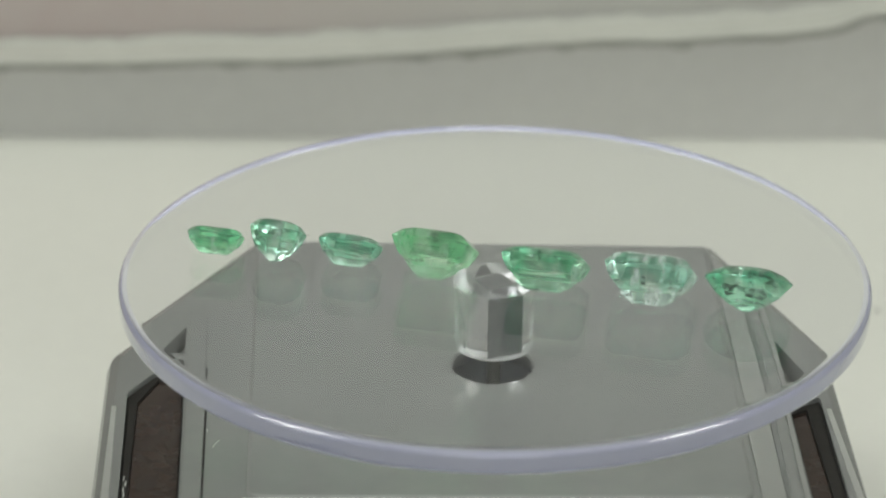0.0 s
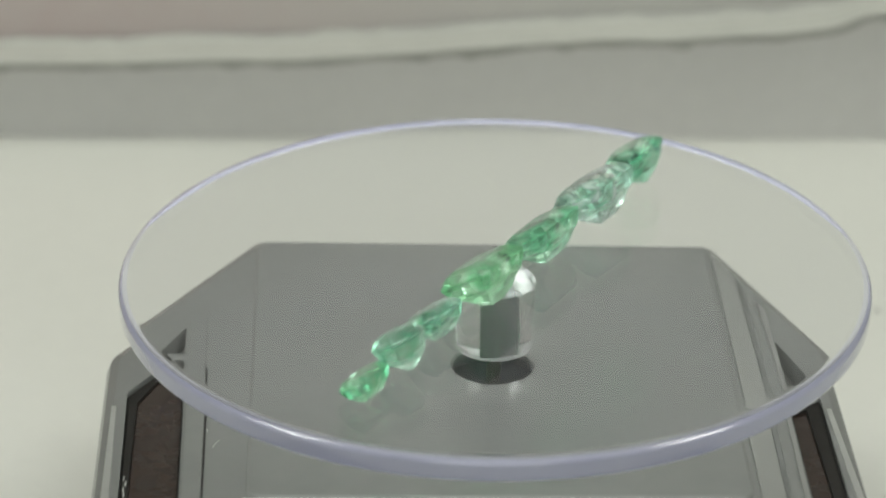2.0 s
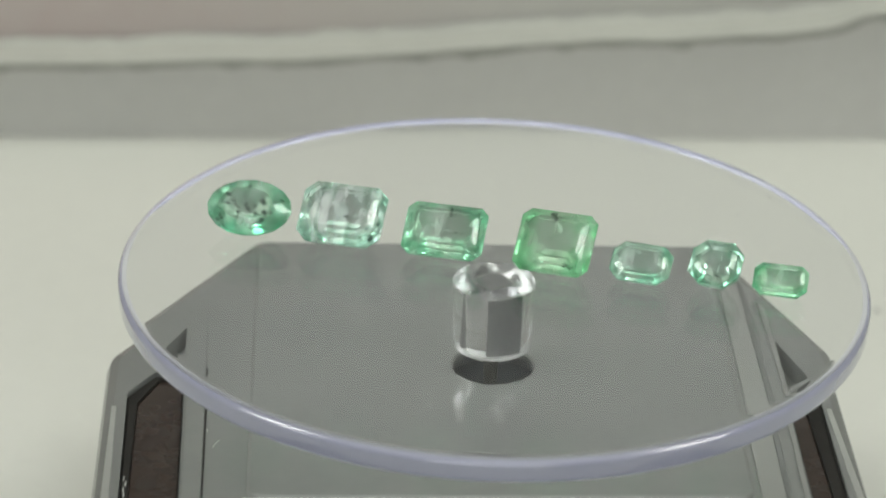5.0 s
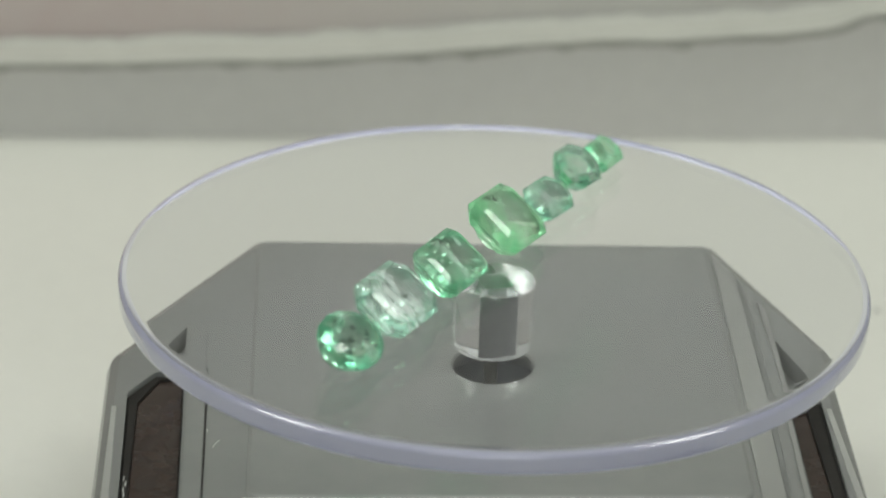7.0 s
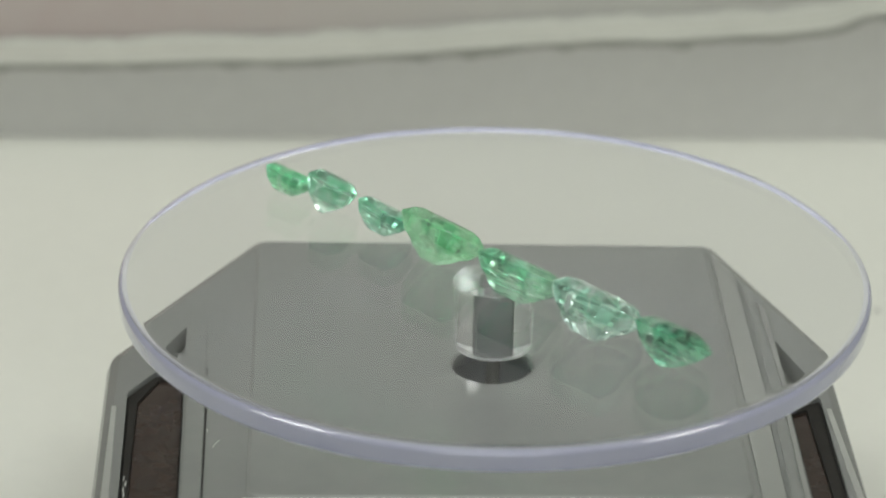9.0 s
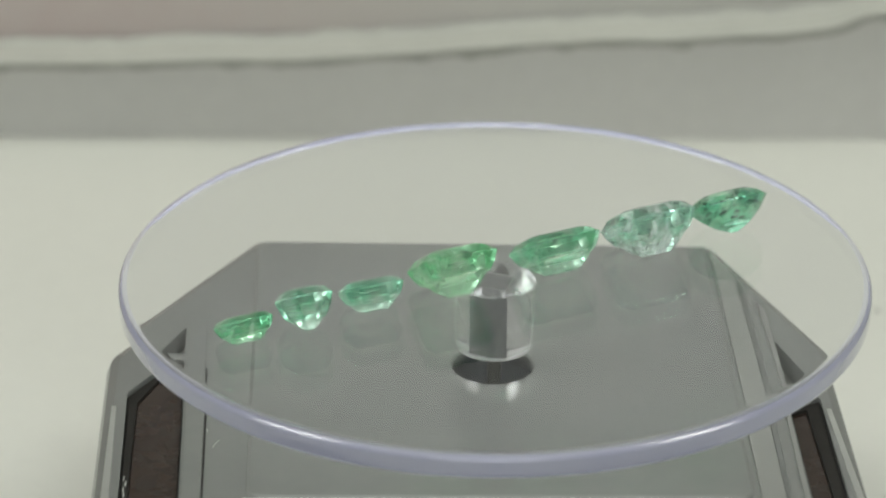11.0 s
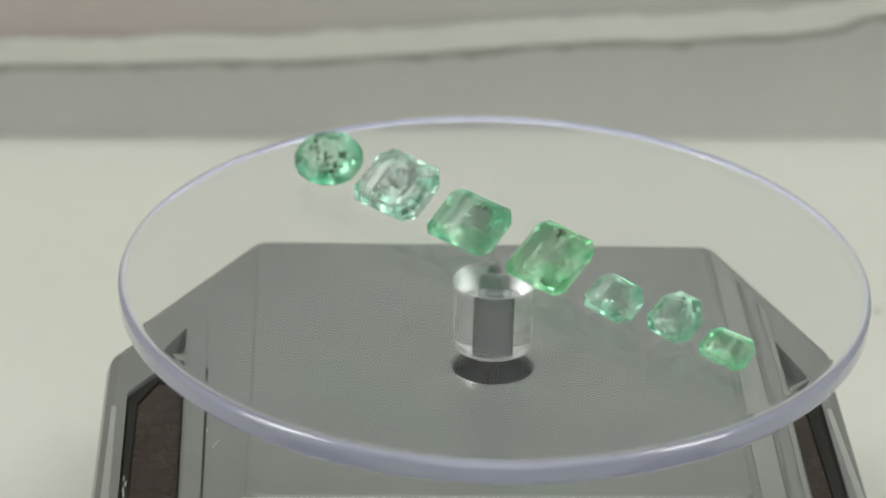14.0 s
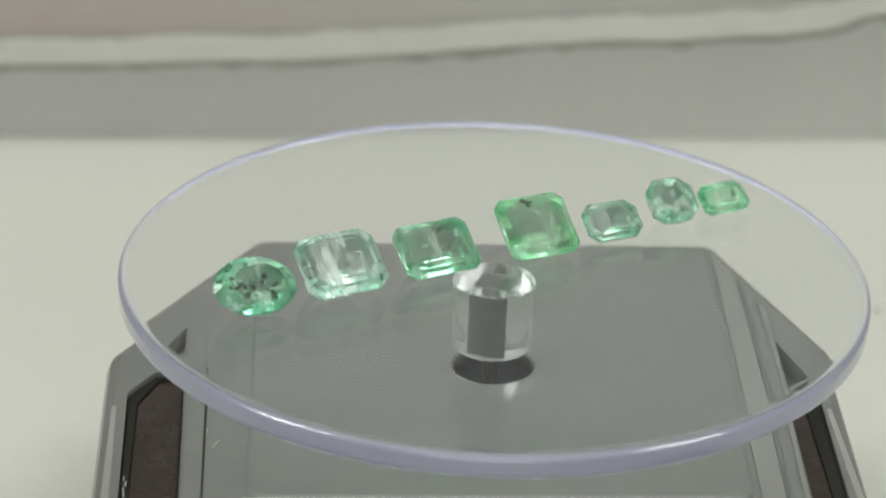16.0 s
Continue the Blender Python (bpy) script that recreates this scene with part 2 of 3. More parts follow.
# ---------------------------------------------------------------- the room
def room():
    def wall(name, x0, x1, y0, y1, z0, z1, mat, label):
        bm = bmesh.new()
        box(bm, x0, x1, y0, y1, z0, z1)
        tagged(part(name, bm, mat), label, name.split("_")[0], kind="structure")
    wall("floor", -1.6, 1.6, -1.6, 1.6, -0.80, -0.75, WOODFLOOR, "grey floor of the room under the table")
    wall("ceiling", -1.6, 1.6, -1.6, 1.6, 1.6, 1.65, CEILING, "plain white painted ceiling")
    wall("wall_north", -1.6, 1.6, 1.6, 1.68, -0.75, 1.6, WALLPAINT, "plain off-white painted wall")
    bm = bmesh.new()
    for x0, x1, z0, z1 in ((-1.6, -0.55, -0.75, 1.6), (0.55, 1.6, -0.75, 1.6), (-0.55, 0.55, -0.75, 0.35), (-0.55, 0.55, 1.25, 1.6)):
        box(bm, x0, x1, -1.68, -1.6, z0, z1)
    tagged(part("wall_south", bm, WALLPAINT), "off-white painted wall with a wide window opening", "wall", kind="structure")
    # window added out of view to house the fill from behind the camera
    win = tagged(new("unseen_window"), "unseen white-framed window added to house the front fill light", "window", kind="structure")
    for x0, x1, z0, z1 in ((-0.55, -0.5, 0.35, 1.25), (0.5, 0.55, 0.35, 1.25), (-0.5, 0.5, 0.35, 0.4), (-0.5, 0.5, 1.2, 1.25)):
        bm = bmesh.new()
        box(bm, x0, x1, -1.66, -1.61, z0, z1, 0.004)
        part("window_frame", bm, TABLE, win)
    wall("wall_east", 1.6, 1.68, -1.6, 1.6, -0.75, 1.6, WALLPAINT, "plain off-white painted wall")
    wall("wall_west", -1.68, -1.6, -1.6, 1.6, -0.75, 1.6, WALLPAINT, "plain off-white painted wall")


def table():
    ob = tagged(new("table"), "white laminate table under the display stand", "table")
    bm = bmesh.new()
    box(bm, -0.6, 0.6, -0.45, 0.45, -0.025, 0.0, 0.002)
    part("tabletop", bm, TABLE, ob)
    for x in (-0.55, 0.55):
        for y in (-0.4, 0.4):
            bm = bmesh.new()
            box(bm, x - 0.02, x + 0.02, y - 0.02, y + 0.02, -0.75, -0.025, 0.002)
            part("leg", bm, TABLE, ob)


# ---------------------------------------------------------------- behind the stand
def lip_height(x):
    """Height in mm of the wavy paper edge along x in mm."""
    knots = [(-260, 10.2), (-70, 10.9), (-50, 11.2), (-32, 11.8), (-22.5, 11.8), (-8, 12.8), (9, 14.2), (21, 15.1), (29, 15.0), (40.5, 15.8), (46, 16.0), (53, 17.0), (57, 19.0), (64, 19.4), (260, 20.2)]
    for (x0, z0), (x1, z1) in zip(knots, knots[1:]):
        if x <= x1:
            u = (x - x0) / (x1 - x0)
            u = u * u * (3 - 2 * u) if abs(z1 - z0) > 2 else u
            return z0 + (z1 - z0) * u
    return knots[-1][1]


def backing():
    bm = bmesh.new()
    prev = None
    for i in range(111):
        x = -220 + 4 * i
        z = lip_height(x) + 2.2
        row = [bm.verts.new((x * MM, y * MM, h * MM)) for y, h in ((122, 0), (122, z * 0.5), (122, z), (123.6, z), (123.6, 0))]
        if prev:
            for k in range(5):
                bm.faces.new((prev[k], prev[(k + 1) % 5], row[(k + 1) % 5], row[k]))
        else:
            bm.faces.new(row)
        prev = row
    bm.faces.new(prev)
    board = part("backing_board", bm, BOARD)
    board.matrix_world = pose(0, 0.0014, 0, 0, 0, 2.8)
    tagged(board, "matt grey backing board standing on the white table", "board")
    bm = bmesh.new()
    box(bm, -0.3, 0.3, 0.1237, 0.129, 0.0, 0.075, 0.0008)
    rear = part("rear_panel", bm, ROSE)
    rear.matrix_world = pose(0, 0.0014, 0, 0, 0, 2.8)
    tagged(rear, "pinkish grey matt panel behind the backing board", "board")
    # a loose sheet of white paper hangs over the board, with a thick wavy edge
    bm = bmesh.new()
    profile = [(0, 1.0), (-1.4, 0.9), (-2.2, 0.2), (-2.9, 0.1), (-3.3, 0.6), (-3.1, 1.2), (-2.6, 1.7), (-1.8, 2.0), (-0.8, 2.15), (0.2, 2.35), (0.9, 2.8), (1.3, 3.5), (1.5, 4.6), (1.7, 4.6)]
    prev = None
    n = 260
    for i in range(n + 1):
        x = -220 + 440 * i / n
        w = noise.noise(Vector((x * 0.09, 3.0, 0))) * 0.5 + noise.noise(Vector((x * 0.35, 7.0, 0))) * 0.5
        z = lip_height(x) + 1.3 + w * 0.7
        row = [bm.verts.new((x * MM, (121.6 + dy * (1 + 0.4 * w)) * MM, (z + dz * 0.5) * MM)) for dy, dz in profile]
        if prev:
            for k in range(len(row) - 1):
                bm.faces.new((prev[k], prev[k + 1], row[k + 1], row[k]))
        prev = row
    # an uneven dark strip takes the place of the shadow below the lip
    shade_strip = bmesh.new()
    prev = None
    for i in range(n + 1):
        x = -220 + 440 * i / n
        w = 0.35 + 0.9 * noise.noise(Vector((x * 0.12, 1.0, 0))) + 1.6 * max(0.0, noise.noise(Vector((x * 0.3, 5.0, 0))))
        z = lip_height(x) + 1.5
        row = [shade_strip.verts.new((x * MM, y * MM, h * MM)) for y, h in ((121.95, z - 1.9 - 0.9 * w), (121.5, z - 1.8 - 0.8 * w), (120.2, z - 0.4), (121.95, z + 0.6))]
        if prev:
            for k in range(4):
                shade_strip.faces.new((prev[k], prev[(k + 1) % 4], row[(k + 1) % 4], row[k]))
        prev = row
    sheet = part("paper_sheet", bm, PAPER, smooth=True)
    part("shade_strip", shade_strip, EDGE_SHADE, sheet, "dark strip in place of the shade under the paper edge", smooth=True)
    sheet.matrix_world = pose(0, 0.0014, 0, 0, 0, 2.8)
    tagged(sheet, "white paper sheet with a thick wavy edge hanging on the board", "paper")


# ---------------------------------------------------------------- the stand
LEFT_PANEL = [(-33.25, -0.2), (-36.5, -0.2), (-39.0, -5.0), (-36.75, -42), (-30.6, -42)]
LEFT_FILM = [(-33.35, -0.7), (-36.0, -0.9), (-37.85, -6.2), (-36.1, -41.4), (-30.8, -41.4)]
LEFT_PIT = [(-33.7, 7.6), (-36.1, 1.2), (-33.35, 1.2)]
RIGHT_PANEL = [(31.8, -4.9), (33.2, -3.3), (35.2, -2.2), (37.95, -42), (33.95, -42)]
RIGHT_FILM = [(31.9, -5.6), (32.6, -4.9), (33.7, -4.3), (36.75, -41.4), (34.05, -41.4)]
RIGHT_PIT = [(30.8, 7.6), (34.0, -0.9), (31.6, -3.2)]
OUTLINE = [(-27.5, 30.3), (-42.0, 3.2), (-39.6, -45), (-34, -52), (33, -50), (40.2, -43), (37.0, 5.3), (24.9, 31.7)]


def stand():
    ob = tagged(new("display_stand"), "silver-grey plastic solar turntable base with clipped corners", "turntable")
    bm = bmesh.new()
    slab(bm, rounded(OUTLINE, 1.6), [rounded(ccw(p), 0.5, 2) for p in (LEFT_PANEL, RIGHT_PANEL, LEFT_PIT, RIGHT_PIT)] + [circle(6.2, 48)], DECK_Z - 0.25, 0.0, 1.3, 0.6, 2.4)
    part("body", bm, SILVER, ob)
    bm = bmesh.new()
    plate = [(-27.6, 28.2), (-24.85, -27.0), (27.3, -24.7), (24.4, 29.6)]
    slab(bm, rounded(plate, 2.0), [circle(4.3, 64)], DECK_Z, DECK_Z - 0.9, 0.5, chamfer=0.22)
    part("top_plate", bm, SILVER, ob, "smooth satin grey top plate with a round hole")
    bm = bmesh.new()
    slab(bm, circle(6.1, 48), [circle(5.0, 48)], DECK_Z - 0.52, DECK_Z - 2.7, 0.2)
    slab(bm, circle(5.2, 48), [], DECK_Z - 2.2, DECK_Z - 2.75, 0.2)
    part("socket", bm, SOCKET, ob, "black round socket in the deck")
    # strips beside the plate, the dark ones painting the shade of its grooves
    for name, pts, mat, high in (
            ("side_strip", [(-31.5, 9.4), (-33.2, 9.0), (-33.0, -0.2), (-30.35, -42), (-28.45, -42), (-30.5, -7.5)], SILVER, 0.0),
            # thin black strip instead of a shaded gap
            ("shade_strip", [(-30.75, -2), (-30.42, -7.5), (-28.37, -42), (-28.2, -42), (-30.22, -7.5), (-30.62, -2)], BLACK, -0.18),
            ("side_strip", [(24.75, 28.3), (27.2, 22.8), (29.45, -8.9), (31.2, -42), (28.75, -42), (26.93, -8.4)], SILVER_LIGHT, 0.01),
            # darker strip instead of a shaded recess
            ("shade_strip", [(27.35, 22.3), (28.1, 20.8), (30.15, -8.9), (31.75, -42), (31.25, -42), (29.5, -8.9)], GROOVE_SHADE, -0.16),
            ("side_strip", [(29.3, 16.4), (30.2, 14.6), (30.95, 5), (31.75, -6.9), (32.5, -20.7), (33.8, -42), (33.1, -42), (31.3, -7.5), (30.3, 6)], SILVER_LIGHT, 0.03),
            # flat whitish strip in place of the front edge's highlight
            ("front_highlight_strip", [(-25.1, -27.15), (-24.0, -27.12), (26.6, -24.88), (27.5, -24.86), (27.7, -26.2), (-24.8, -28.6)], FRONT_HIGHLIGHT, 0.0),
            # flat pale strips paint the sheen along the outer edges
            ("rim_sheen_strip", [(-40.35, -8), (-39.85, -8), (-38.55, -27.6), (-37.6, -42), (-38.5, -42), (-39.4, -27.6)], RIM_SHEEN, -0.2),
            ("rim_sheen_strip", [(35.7, -4.8), (36.25, -4.8), (38.3, -24.1), (39.5, -42), (38.7, -42), (37.5, -24.1)], RIM_SHEEN, -0.2)):
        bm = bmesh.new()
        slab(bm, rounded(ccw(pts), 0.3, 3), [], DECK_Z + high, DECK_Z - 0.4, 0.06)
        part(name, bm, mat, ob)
    for pts, inner in ((LEFT_PANEL, LEFT_FILM), (RIGHT_PANEL, RIGHT_FILM)):
        bm = bmesh.new()
        rings = [ring_of(bm, p, z) for p, z in ((grown(ccw(pts), -0.05), DECK_Z - 2.78), (grown(ccw(pts), -0.05), DECK_Z - 0.9), (grown(ccw(pts), -0.2), DECK_Z - 0.75), (ccw(inner), DECK_Z - 0.8), (ccw(inner), DECK_Z - 2.78))]
        for a, b in zip(rings, rings[1:] + rings[:1]):
            bridge(bm, a, b)
        part("panel_frame", bm, BLACK, ob, "black frame of the solar panel")
        bm = bmesh.new()
        slab(bm, grown(ccw(inner), -0.02), [], DECK_Z - 1.1, DECK_Z - 2.76, 0.1)
        part("solar_panel", bm, PANEL, ob, "dark brown solar panel strip")
    return ob


# ---------------------------------------------------------------- the turning platform
def platform():
    """Clear disc and its hub; its own space has the top face of the disc at z = 0."""
    ob = tagged(new("rotating_platform"), "clear acrylic disc on a short clear hub above the stand", "turntable disc")
    bm = bmesh.new()
    n, r = 192, 0.55
    prof = []
    for k in range(17):          # the upper edge is polished to a wide soft curve
        a = math.pi / 2 * k / 16
        prof.append((DISC_R - 1.5 + 1.5 * math.sin(a), -0.75 + 0.75 * math.cos(a)))
    for k in range(11):
        a = math.pi / 2 * k / 10
        prof.append((DISC_R - r + r * math.cos(a), -DISC_T + r - r * math.sin(a)))
    rings = [ring_of(bm, circle(rr, n), z) for rr, z in prof]
    for k, (a, b) in enumerate(zip(rings, rings[1:])):
        bridge(bm, a, b, 1 if k >= 8 else 2 if k >= 4 else 0)
    for f in bm.faces:
        f.smooth = True
    bm.faces.new(rings[0])
    bm.faces.new(rings[-1])
    for e in loop_edges(bm, rings[-1]):
        e.smooth = False
    disc = part("disc", bm, [ACRYLIC, ACRYLIC_EDGE, ACRYLIC_BEVEL], ob, "clear acrylic disc with a bluish rounded edge")
    disc.visible_shadow = False

    # the hub is a block of its own, glued under the disc, with a square socket from below
    bm = bmesh.new()
    n = 96
    prof = [(4.1, -2.66), (4.36, -2.7), (4.44, -2.85), (4.40, -3.1), (4.18, -10.1), (4.10, -10.3), (3.95, -10.4)]
    rings = [ring_of(bm, circle(rr, n), z) for rr, z in prof]
    for a, b in zip(rings, rings[1:]):
        bridge(bm, a, b)
    for f in bm.faces:
        f.smooth = True
    bm.faces.new(rings[0])
    mouth = [(1.75 * math.sqrt(2) * math.cos(radians(HUB_TURN + 45 + 90 * k)), 1.75 * math.sqrt(2) * math.sin(radians(HUB_TURN + 45 + 90 * k))) for k in range(4)]
    low, deep = ring_of(bm, mouth, -10.4), ring_of(bm, mouth, -3.0)
    bridge(bm, low, deep)
    bm.faces.new(deep)
    for f in bmesh.ops.triangle_fill(bm, edges=loop_edges(bm, rings[-1]) + loop_edges(bm, low), use_beauty=True)["geom"]:
        if isinstance(f, bmesh.types.BMFace):
            f.material_index = 1
    for e in bm.edges:
        if len(e.link_faces) == 2 and e.calc_face_angle(0) > 0.6:
            e.smooth = False
    hub = part("hub", bm, [ACRYLIC_HUB, FROSTED], ob, "clear acrylic hub with a square socket")
    hub.visible_shadow = False
    bm = bmesh.new()
    box(bm, -1.6 * MM, 1.6 * MM, -1.6 * MM, 1.6 * MM, -10.35 * MM, -3.1 * MM, 0.15 * MM)
    bmesh.ops.rotate(bm, verts=bm.verts, matrix=Matrix.Rotation(radians(HUB_TURN), 3, "Z"))
    part("shaft", bm, SHAFT, hub, "grey steel square drive shaft")
    bm = bmesh.new()
    slab(bm, circle(0.8, 20), [], -10.3, -15.05, 0.05)
    part("pin", bm, BLACK, hub, "thin black drive pin")
    rng = random.Random(21)
    for k in range(7):
        r, a, size = rng.uniform(9, 38), rng.uniform(0, 2 * math.pi), rng.uniform(0.04, 0.08)
        bm = bmesh.new()
        bmesh.ops.create_icosphere(bm, subdivisions=1, radius=size * MM)
        for v in bm.verts:
            v.co = Vector((v.co.x * rng.uniform(1.0, 1.8), v.co.y, v.co.z * 0.5 + size * 0.5 * MM))
        speck = part("dust_speck", bm, SILVER, ob, "tiny grey speck of dust")
        speck.location = (r * math.cos(a) * MM, r * math.sin(a) * MM, 0)
    return ob


HUB_TURN = 32.0


# ---------------------------------------------------------------- the gems
def cut_corner(hx, hy, c):
    c = min(c, hx * 0.95, hy * 0.95)
    return [(hx, -hy + c), (hx, hy - c), (hx - c, hy), (-hx + c, hy), (-hx, hy - c), (-hx, -hy + c), (-hx + c, -hy), (hx - c, -hy)]


def step_cut(a, b, c, crown, pav, lean, keel=0.6, full=0.62, seed=1):
    """Emerald cut, a by b mm with clipped corners; the last step of the pavilion has the slope lean, full sets how blunt its ends are.
    The facets below the girdle are hand-cut: their corners stray a little."""
    bm = bmesh.new()
    rng = random.Random(seed)
    hx, hy = a / 2, b / 2
    slope = keel * hy * math.tan(radians(lean))
    deep = pav - slope
    fat = keel / 0.6
    shoulder = crown - 0.081 * hy
    levels = [(0.42 * hy, crown, 0.9), (0.22 * hy, shoulder, 0.95), (0.10 * hy, shoulder * 0.5, 1.0), (0.0, 0.09, 1.0), (0.0, -0.09, 1.0),
              (0.09 * hy / fat, -deep * 0.42, 1.0), (0.22 * hy / fat, -deep * 0.78, 0.95), (hy - keel * hy, -deep, 0.85),
              (hy - keel * hy * 0.55, -deep - slope * 0.52, 0.7)]
    rings = []
    for k, (d, z, cut) in enumerate(levels):
        ring = ring_of(bm, cut_corner(hx - d * (1 if k < 8 else full), hy - d, c * cut * (1 - 0.5 * d / hy)), z)
        stray = 0.02 if k < 3 else 0.0 if k < 5 else 0.006 * min(a, b)
        for v in ring:
            v.co += Vector((rng.uniform(-stray, stray), rng.uniform(-stray, stray), rng.uniform(-stray, stray) * (0.0 if k == 0 else 0.6))) * MM
        rings.append(ring)
    low = max(0.12, hx - full * hy)
    rings.append(ring_of(bm, [(low, 0), (low, 0.02), (low * 0.99, 0.04), (-low * 0.99, 0.04), (-low, 0.02), (-low, 0), (-low * 0.99, -0.02), (low * 0.99, -0.02)], -pav))
    for p, q in zip(rings, rings[1:]):
        bridge(bm, p, q)
    bm.faces.new(rings[0])
    bm.faces.new(rings[-1])
    bmesh.ops.triangulate(bm, faces=[f for f in bm.faces if len(f.verts) == 4])
    return bm


def brilliant_cut(a, b, crown, pav, n=16):
    """Oval mixed cut with kite and triangle facets."""
    bm = bmesh.new()
    levels = [(0.56, crown, 0), (0.80, crown * 0.62, 0.5), (1.0, 0.07, 0), (1.0, -0.07, 0), (0.74, -pav * 0.45, 0.5), (0.42, -pav * 0.78, 0), (0.08, -pav, 0.5)]
    rings = []
    for s, z, half in levels:
        rings.append(ring_of(bm, [(a / 2 * s * math.cos(2 * math.pi * (k + half) / n), b / 2 * s * math.sin(2 * math.pi * (k + half) / n)) for k in range(n)], z))
    for (p, (_, _, hp)), (q, (_, _, hq)) in zip(zip(rings, levels), zip(rings[1:], levels[1:])):
        if hp == hq:
            bridge(bm, p, q)
            continue
        for k in range(n):
            j = (k + 1) % n
            if hq > hp:
                bm.faces.new((p[k], p[j], q[k]))
                bm.faces.new((p[j], q[j], q[k]))
            else:
                bm.faces.new((p[k], p[j], q[j]))
                bm.faces.new((p[k], q[j], q[k]))
    bm.faces.new(rings[0])
    bm.faces.new(rings[-1])
    return bm


# name, plan x and y on the disc, length, width, corner, crown, pavilion, lean, turn, cut, colours
GEMS = [
    dict(at=(-30.0, 4.00), a=5.8, b=3.76, c=0.8, crown=0.7, pav=2.1, lean=33, turn=0, cut="step", lift=0.1, mat=((0.56, 1.00, 0.66), (0.16, 0.86, 0.42), 0.03), label="small vivid green emerald-cut gemstone lying on the clear disc"),
    dict(at=(-23.2, 2.70), a=5.5, b=5.36, c=1.3, crown=1.0, pav=3.4, lean=33, turn=-6, cut="step", keel=0.5, full=0.9, lift=0.15, mat=((0.68, 0.99, 0.81), (0.18, 0.78, 0.44), 0.03), label="small squarish pale green gemstone with clipped corners"),
    dict(at=(-15.4, 1.60), a=6.5, b=4.70, c=1.1, crown=0.8, pav=2.5, lean=33, turn=-5, cut="step", lift=0.12, mat=((0.73, 0.99, 0.83), (0.22, 0.82, 0.50), 0.03), label="small pale green octagonal gemstone with cloudy patches"),
    dict(at=(-6.3, -0.60), a=8.25, b=7.43, c=0.9, crown=1.2, pav=3.75, lean=35, turn=-3, cut="step", lift=0.2, glare=0.02, mat=((0.67, 1.00, 0.71), (0.22, 0.90, 0.40), 0.05), label="large square step-cut green gemstone, milky inside"),
    dict(at=(5.4, -3.40), a=8.8, b=6.39, c=0.85, crown=1.0, pav=3.3, lean=35, turn=0, cut="step", lift=0.2, mat=((0.68, 0.99, 0.76), (0.18, 0.80, 0.42), 0.03), label="rectangular step-cut green gemstone with fine inclusions"),
    dict(at=(16.4, -6.00), a=9.2, b=7.33, c=1.2, crown=1.3, pav=3.8, lean=35, turn=-1, cut="step", lift=0.15, glare=0.32, mat=((0.86, 1.0, 0.92), (0.34, 0.86, 0.60), 0.03), label="large very pale green gemstone with black specks"),
    dict(at=(26.45, -7.60), a=9.3, b=6.96, c=0, crown=1.2, pav=3.3, lean=34, turn=0, cut="oval", lift=0.08, mat=((0.55, 0.97, 0.71), (0.10, 0.68, 0.36), 0.035), label="oval green gemstone with many dark specks"),
]
ROW_ANGLE = -11.67


def cluster(seed, n, x, y, z, sx, sy, sz, small, big):
    """Specks scattered round a spot inside a stone: place and radius in mm."""
    rng = random.Random(seed)
    return [(rng.gauss(x, sx), rng.gauss(y, sy), rng.uniform(z - sz, z + sz), 1.15 * rng.uniform(small, big)) for _ in range(n)]


GEMS[1]["specks"] = cluster(11, 7, 0.6, 1.6, 0.1, 0.9, 0.3, 0.3, 0.04, 0.10)
GEMS[2]["specks"] = cluster(12, 5, 1.2, 1.3, 0.1, 0.7, 0.3, 0.2, 0.04, 0.09)
GEMS[3]["specks"] = cluster(13, 9, 0.4, -2.7, 0.1, 0.28, 0.30, 0.3, 0.08, 0.20) + cluster(14, 8, -2.0, 2.5, 0.1, 0.4, 0.2, 0.25, 0.06, 0.16) + cluster(15, 5, 0, 0.5, -1.0, 1.5, 1.0, 0.6, 0.04, 0.08)
GEMS[4]["specks"] = cluster(16, 18, -0.4, -2.2, 0.0, 1.1, 0.3, 0.3, 0.06, 0.15) + cluster(17, 7, -1.6, 0.3, -0.3, 0.5, 0.4, 0.5, 0.05, 0.11)
GEMS[5]["specks"] = [(-0.6, 0.4, -0.4, 0.24)] + cluster(18, 10, -3.6, 1.8, 0.0, 0.35, 0.6, 0.3, 0.08, 0.18) + cluster(19, 5, 3.5, 0.8, 0.0, 0.3, 0.5, 0.3, 0.07, 0.15) + cluster(20, 8, 0, 1.2, -0.8, 1.8, 0.8, 0.6, 0.05, 0.11)
GEMS[6]["specks"] = cluster(21, 16, 2.2, -0.2, -0.2, 0.8, 1.1, 0.6, 0.09, 0.22) + cluster(22, 16, -0.6, 0.3, -0.3, 1.4, 1.0, 0.6, 0.08, 0.24) + [(-1.8, 0.6, 0.0, 0.26), (0.3, -2.2, 0.2, 0.2)]


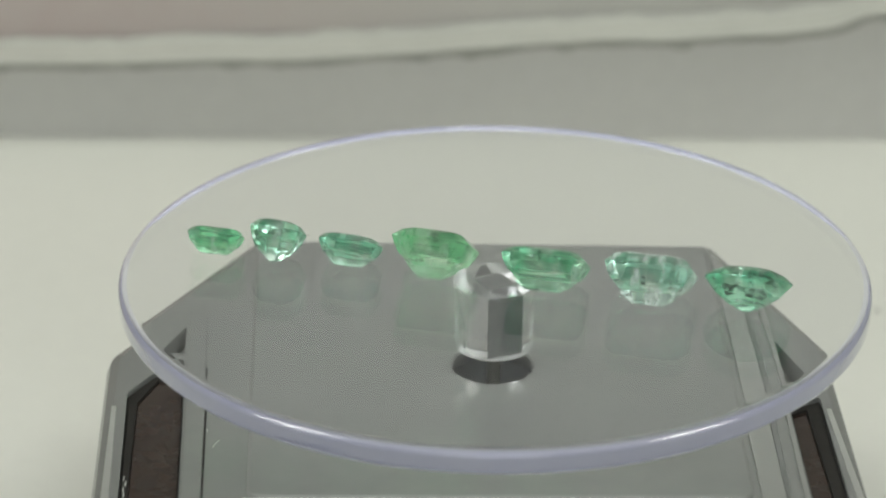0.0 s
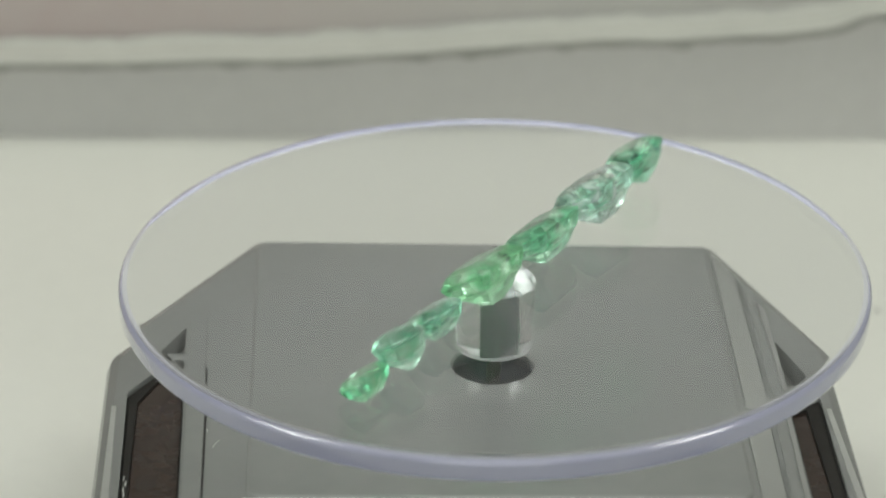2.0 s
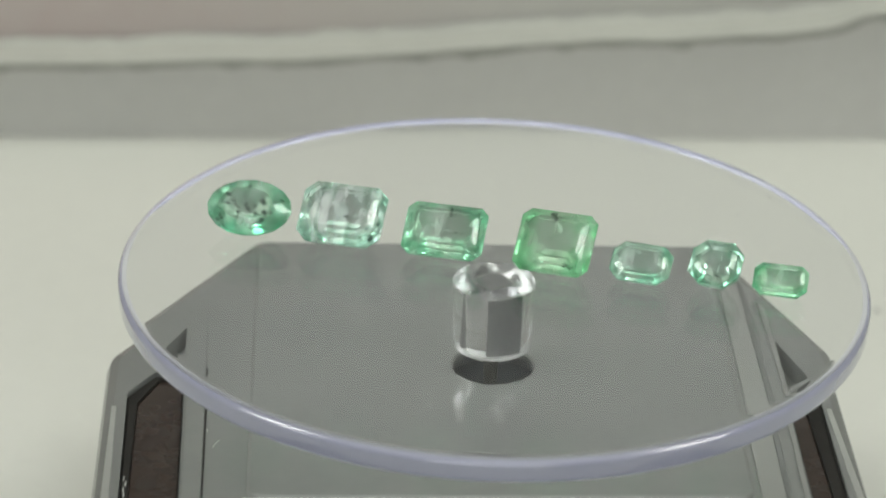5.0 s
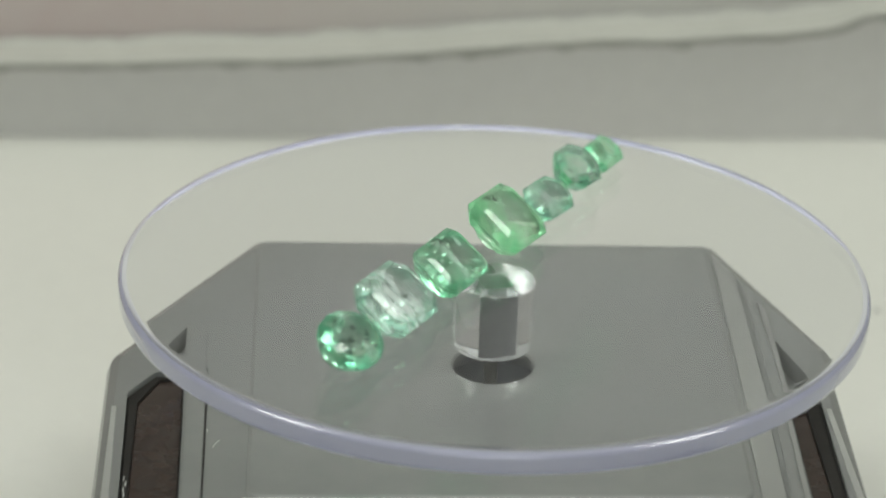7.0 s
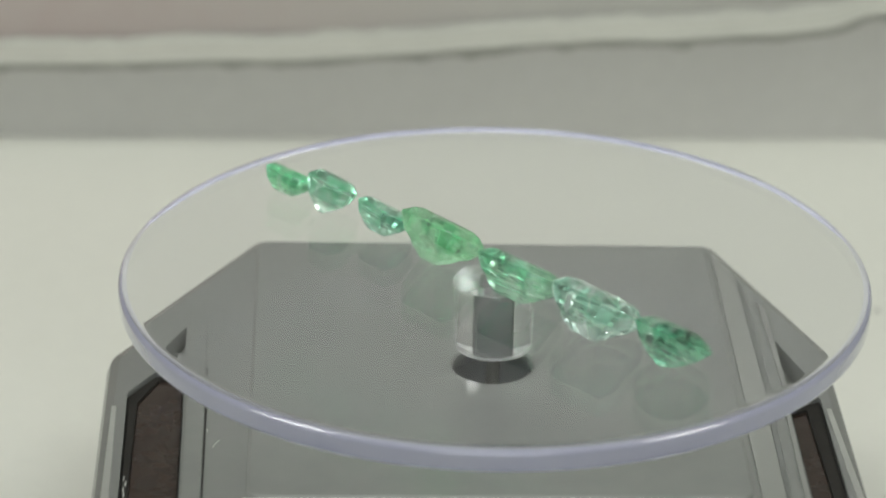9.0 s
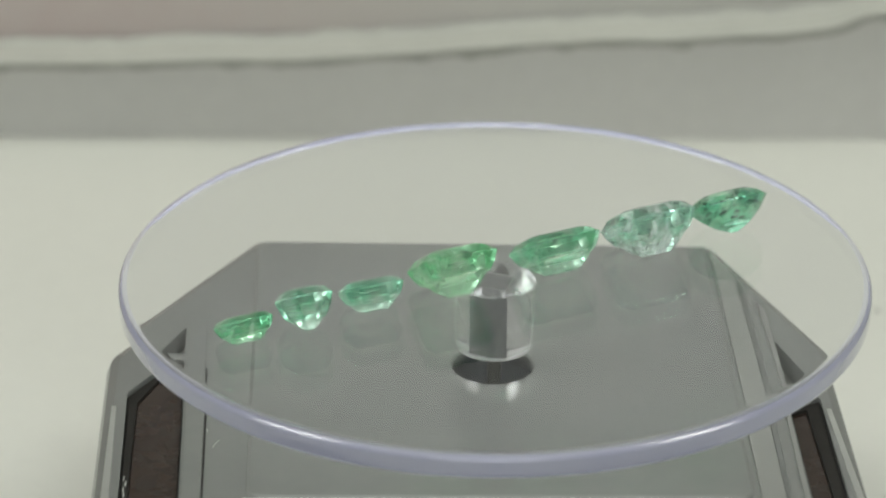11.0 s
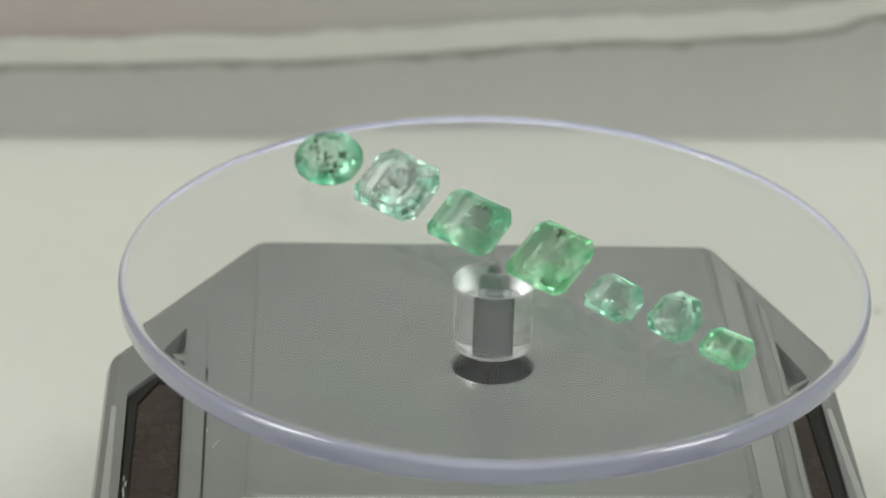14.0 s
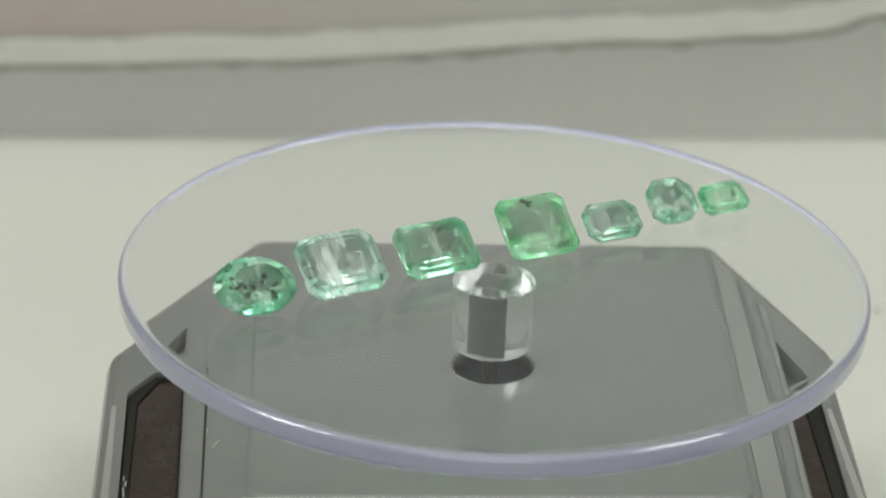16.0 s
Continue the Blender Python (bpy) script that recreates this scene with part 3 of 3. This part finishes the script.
def feathers(i, g):
    """Whitish healed cracks inside a stone: thin crumpled flakes standing on edge."""
    rng = random.Random(40 + i)
    for _ in range(1 + int(g["a"] * 0.25)):
        x, y, z = rng.uniform(-0.32, 0.32) * g["a"], rng.uniform(-0.28, 0.28) * g["b"], rng.uniform(-0.35, 0.05) * g["pav"]
        size = rng.uniform(0.04, 0.08) * g["a"]
        turn = Euler((rng.uniform(-0.7, 0.7), rng.uniform(-0.7, 0.7), rng.uniform(0, 3.1))).to_matrix()
        bm = bmesh.new()
        bmesh.ops.create_icosphere(bm, subdivisions=2, radius=1.0)
        for v in bm.verts:
            ragged = 1 + 0.5 * noise.noise(v.co * 2.5 + Vector((i, x, y)))
            v.co = turn @ Vector((v.co.x * size * ragged, v.co.y * size * 0.35 * ragged, v.co.z * 0.025 + 0.05 * size * math.sin(3 * v.co.x + i)))
            v.co = (v.co + Vector((x, y, z))) * MM
        yield bm


def gems():
    made = []
    for i, g in enumerate(GEMS):
        if g["cut"] == "step":
            bm = step_cut(g["a"], g["b"], g["c"], g["crown"], g["pav"], g["lean"], g.get("keel", 0.6), g.get("full", 0.78), 70 + i)
        else:
            bm = brilliant_cut(g["a"], g["b"], g["crown"], g["pav"])
        tilt = pose(0, 0, 0, 0, 0, ROW_ANGLE + g["turn"]) @ pose(0, 0, 0, -g["lean"])
        pts = [tilt @ v.co for v in bm.verts]
        low = min(p.z for p in pts)
        cx = (min(p.x for p in pts) + max(p.x for p in pts)) / 2
        cy = (min(p.y for p in pts) + max(p.y for p in pts)) / 2
        rest = Matrix.Translation((g["at"][0] * MM - cx, g["at"][1] * MM - cy, -low + g.get("lift", 0.01) * MM)) @ tilt
        ob = new("gemstone", finish("gemstone", bm, emerald("emerald", *g["mat"], g["a"], g["b"], i + 1, g.get("glare", 0.12))))
        ob.visible_shadow = False
        tagged(ob, g["label"], "gemstone", "row of green gemstones")
        for x, y, z, r in g.get("specks", ()):
            bm = bmesh.new()
            bmesh.ops.create_icosphere(bm, subdivisions=1, radius=r * MM)
            for v in bm.verts:
                v.co = Vector((v.co.x * 1.3, v.co.y, v.co.z * 0.6)) + noise.noise_vector(v.co * 4000 + Vector((x, y, z))) * r * 0.0003
                v.co += Vector((x, y, z)) * MM
            part("inclusion", bm, SPECK, ob)
        for bm in feathers(i, g):
            part("feather", bm, FEATHER, ob, "whitish healed crack", smooth=True)
        made.append((ob, rest))
    return made


def small_marks(ob):
    """Scuffs on the side of the stand and beads of glue in the panel frame, their glints painted white; a crumb on the
    table.
    """
    for x, y, long, wide, turn in ((-28.55, -15.4, 0.9, 0.05, 62), (-28.85, -16.2, 0.5, 0.04, 75), (-30.4, -12.1, 0.8, 0.06, 92), (-29.75, -13.2, 0.7, 0.05, 95)):
        bm = bmesh.new()
        box(bm, -long / 2 * MM, long / 2 * MM, -wide / 2 * MM, wide / 2 * MM, 0, 0.05 * MM, 0.02 * MM)
        mark = part("scuff", bm, PALE_GLINT, ob, "scuff mark with its highlight coloured in white")
        mark.matrix_local = pose(x * MM, y * MM, (DECK_Z - 0.1) * MM if x < -29.3 else (DECK_Z - 0.25) * MM, 0, 0, turn)
    rng = random.Random(9)
    for k in range(6):
        u = 0.5 + 0.1 * k
        bm = bmesh.new()
        bmesh.ops.create_icosphere(bm, subdivisions=2, radius=rng.uniform(0.05, 0.09) * MM)
        for v in bm.verts:
            v.co = Vector((v.co.x, v.co.y * rng.uniform(8, 9), v.co.z * 0.7)) + noise.noise_vector(v.co * 3000 + Vector((k, 0, 0))) * 0.00004
        bead = part("glue_bead", bm, PALE_GLINT, ob, "bead of dried glue coloured white for its glints", smooth=True)
        bead.matrix_local = pose((-37.75 + 0.65 * u + rng.uniform(-0.15, 0.1)) * MM, (-17 - 11 * u) * MM, (DECK_Z - 0.72) * MM)
    bm = bmesh.new()
    bmesh.ops.create_icosphere(bm, subdivisions=2, radius=0.5 * MM)
    for v in bm.verts:
        v.co = Vector((v.co.x, v.co.y, v.co.z * 0.5)) + noise.noise_vector(v.co * 2000) * 0.0002
    crumb = part("crumb", bm, BOARD)
    crumb.location = (0.0495, 0.0716, 0.0002)
    tagged(crumb, "tiny grey crumb lying on the white table", "crumb")


room()
table()
backing()
small_marks(stand())
PLATFORM = platform()
STONES = gems()


# ---------------------------------------------------------------- what moves
def spin(t):
    """The disc turns steadily and runs a little out of true."""
    return pose(0, 0, DISC_Z * MM, 0, 0.25, 0) @ pose(0, 0, 0, 0, 0, 36.369 * t) @ pose(0, 0, 0, -0.662) @ pose(0, 0, 0, 0, -0.813)


def motions():
    times = [k * 0.25 for k in range(65)]
    walk(PLATFORM, [(t, spin(t)) for t in times])
    for ob, rest in STONES:
        walk(ob, [(t, spin(t) @ rest) for t in times])


motions()
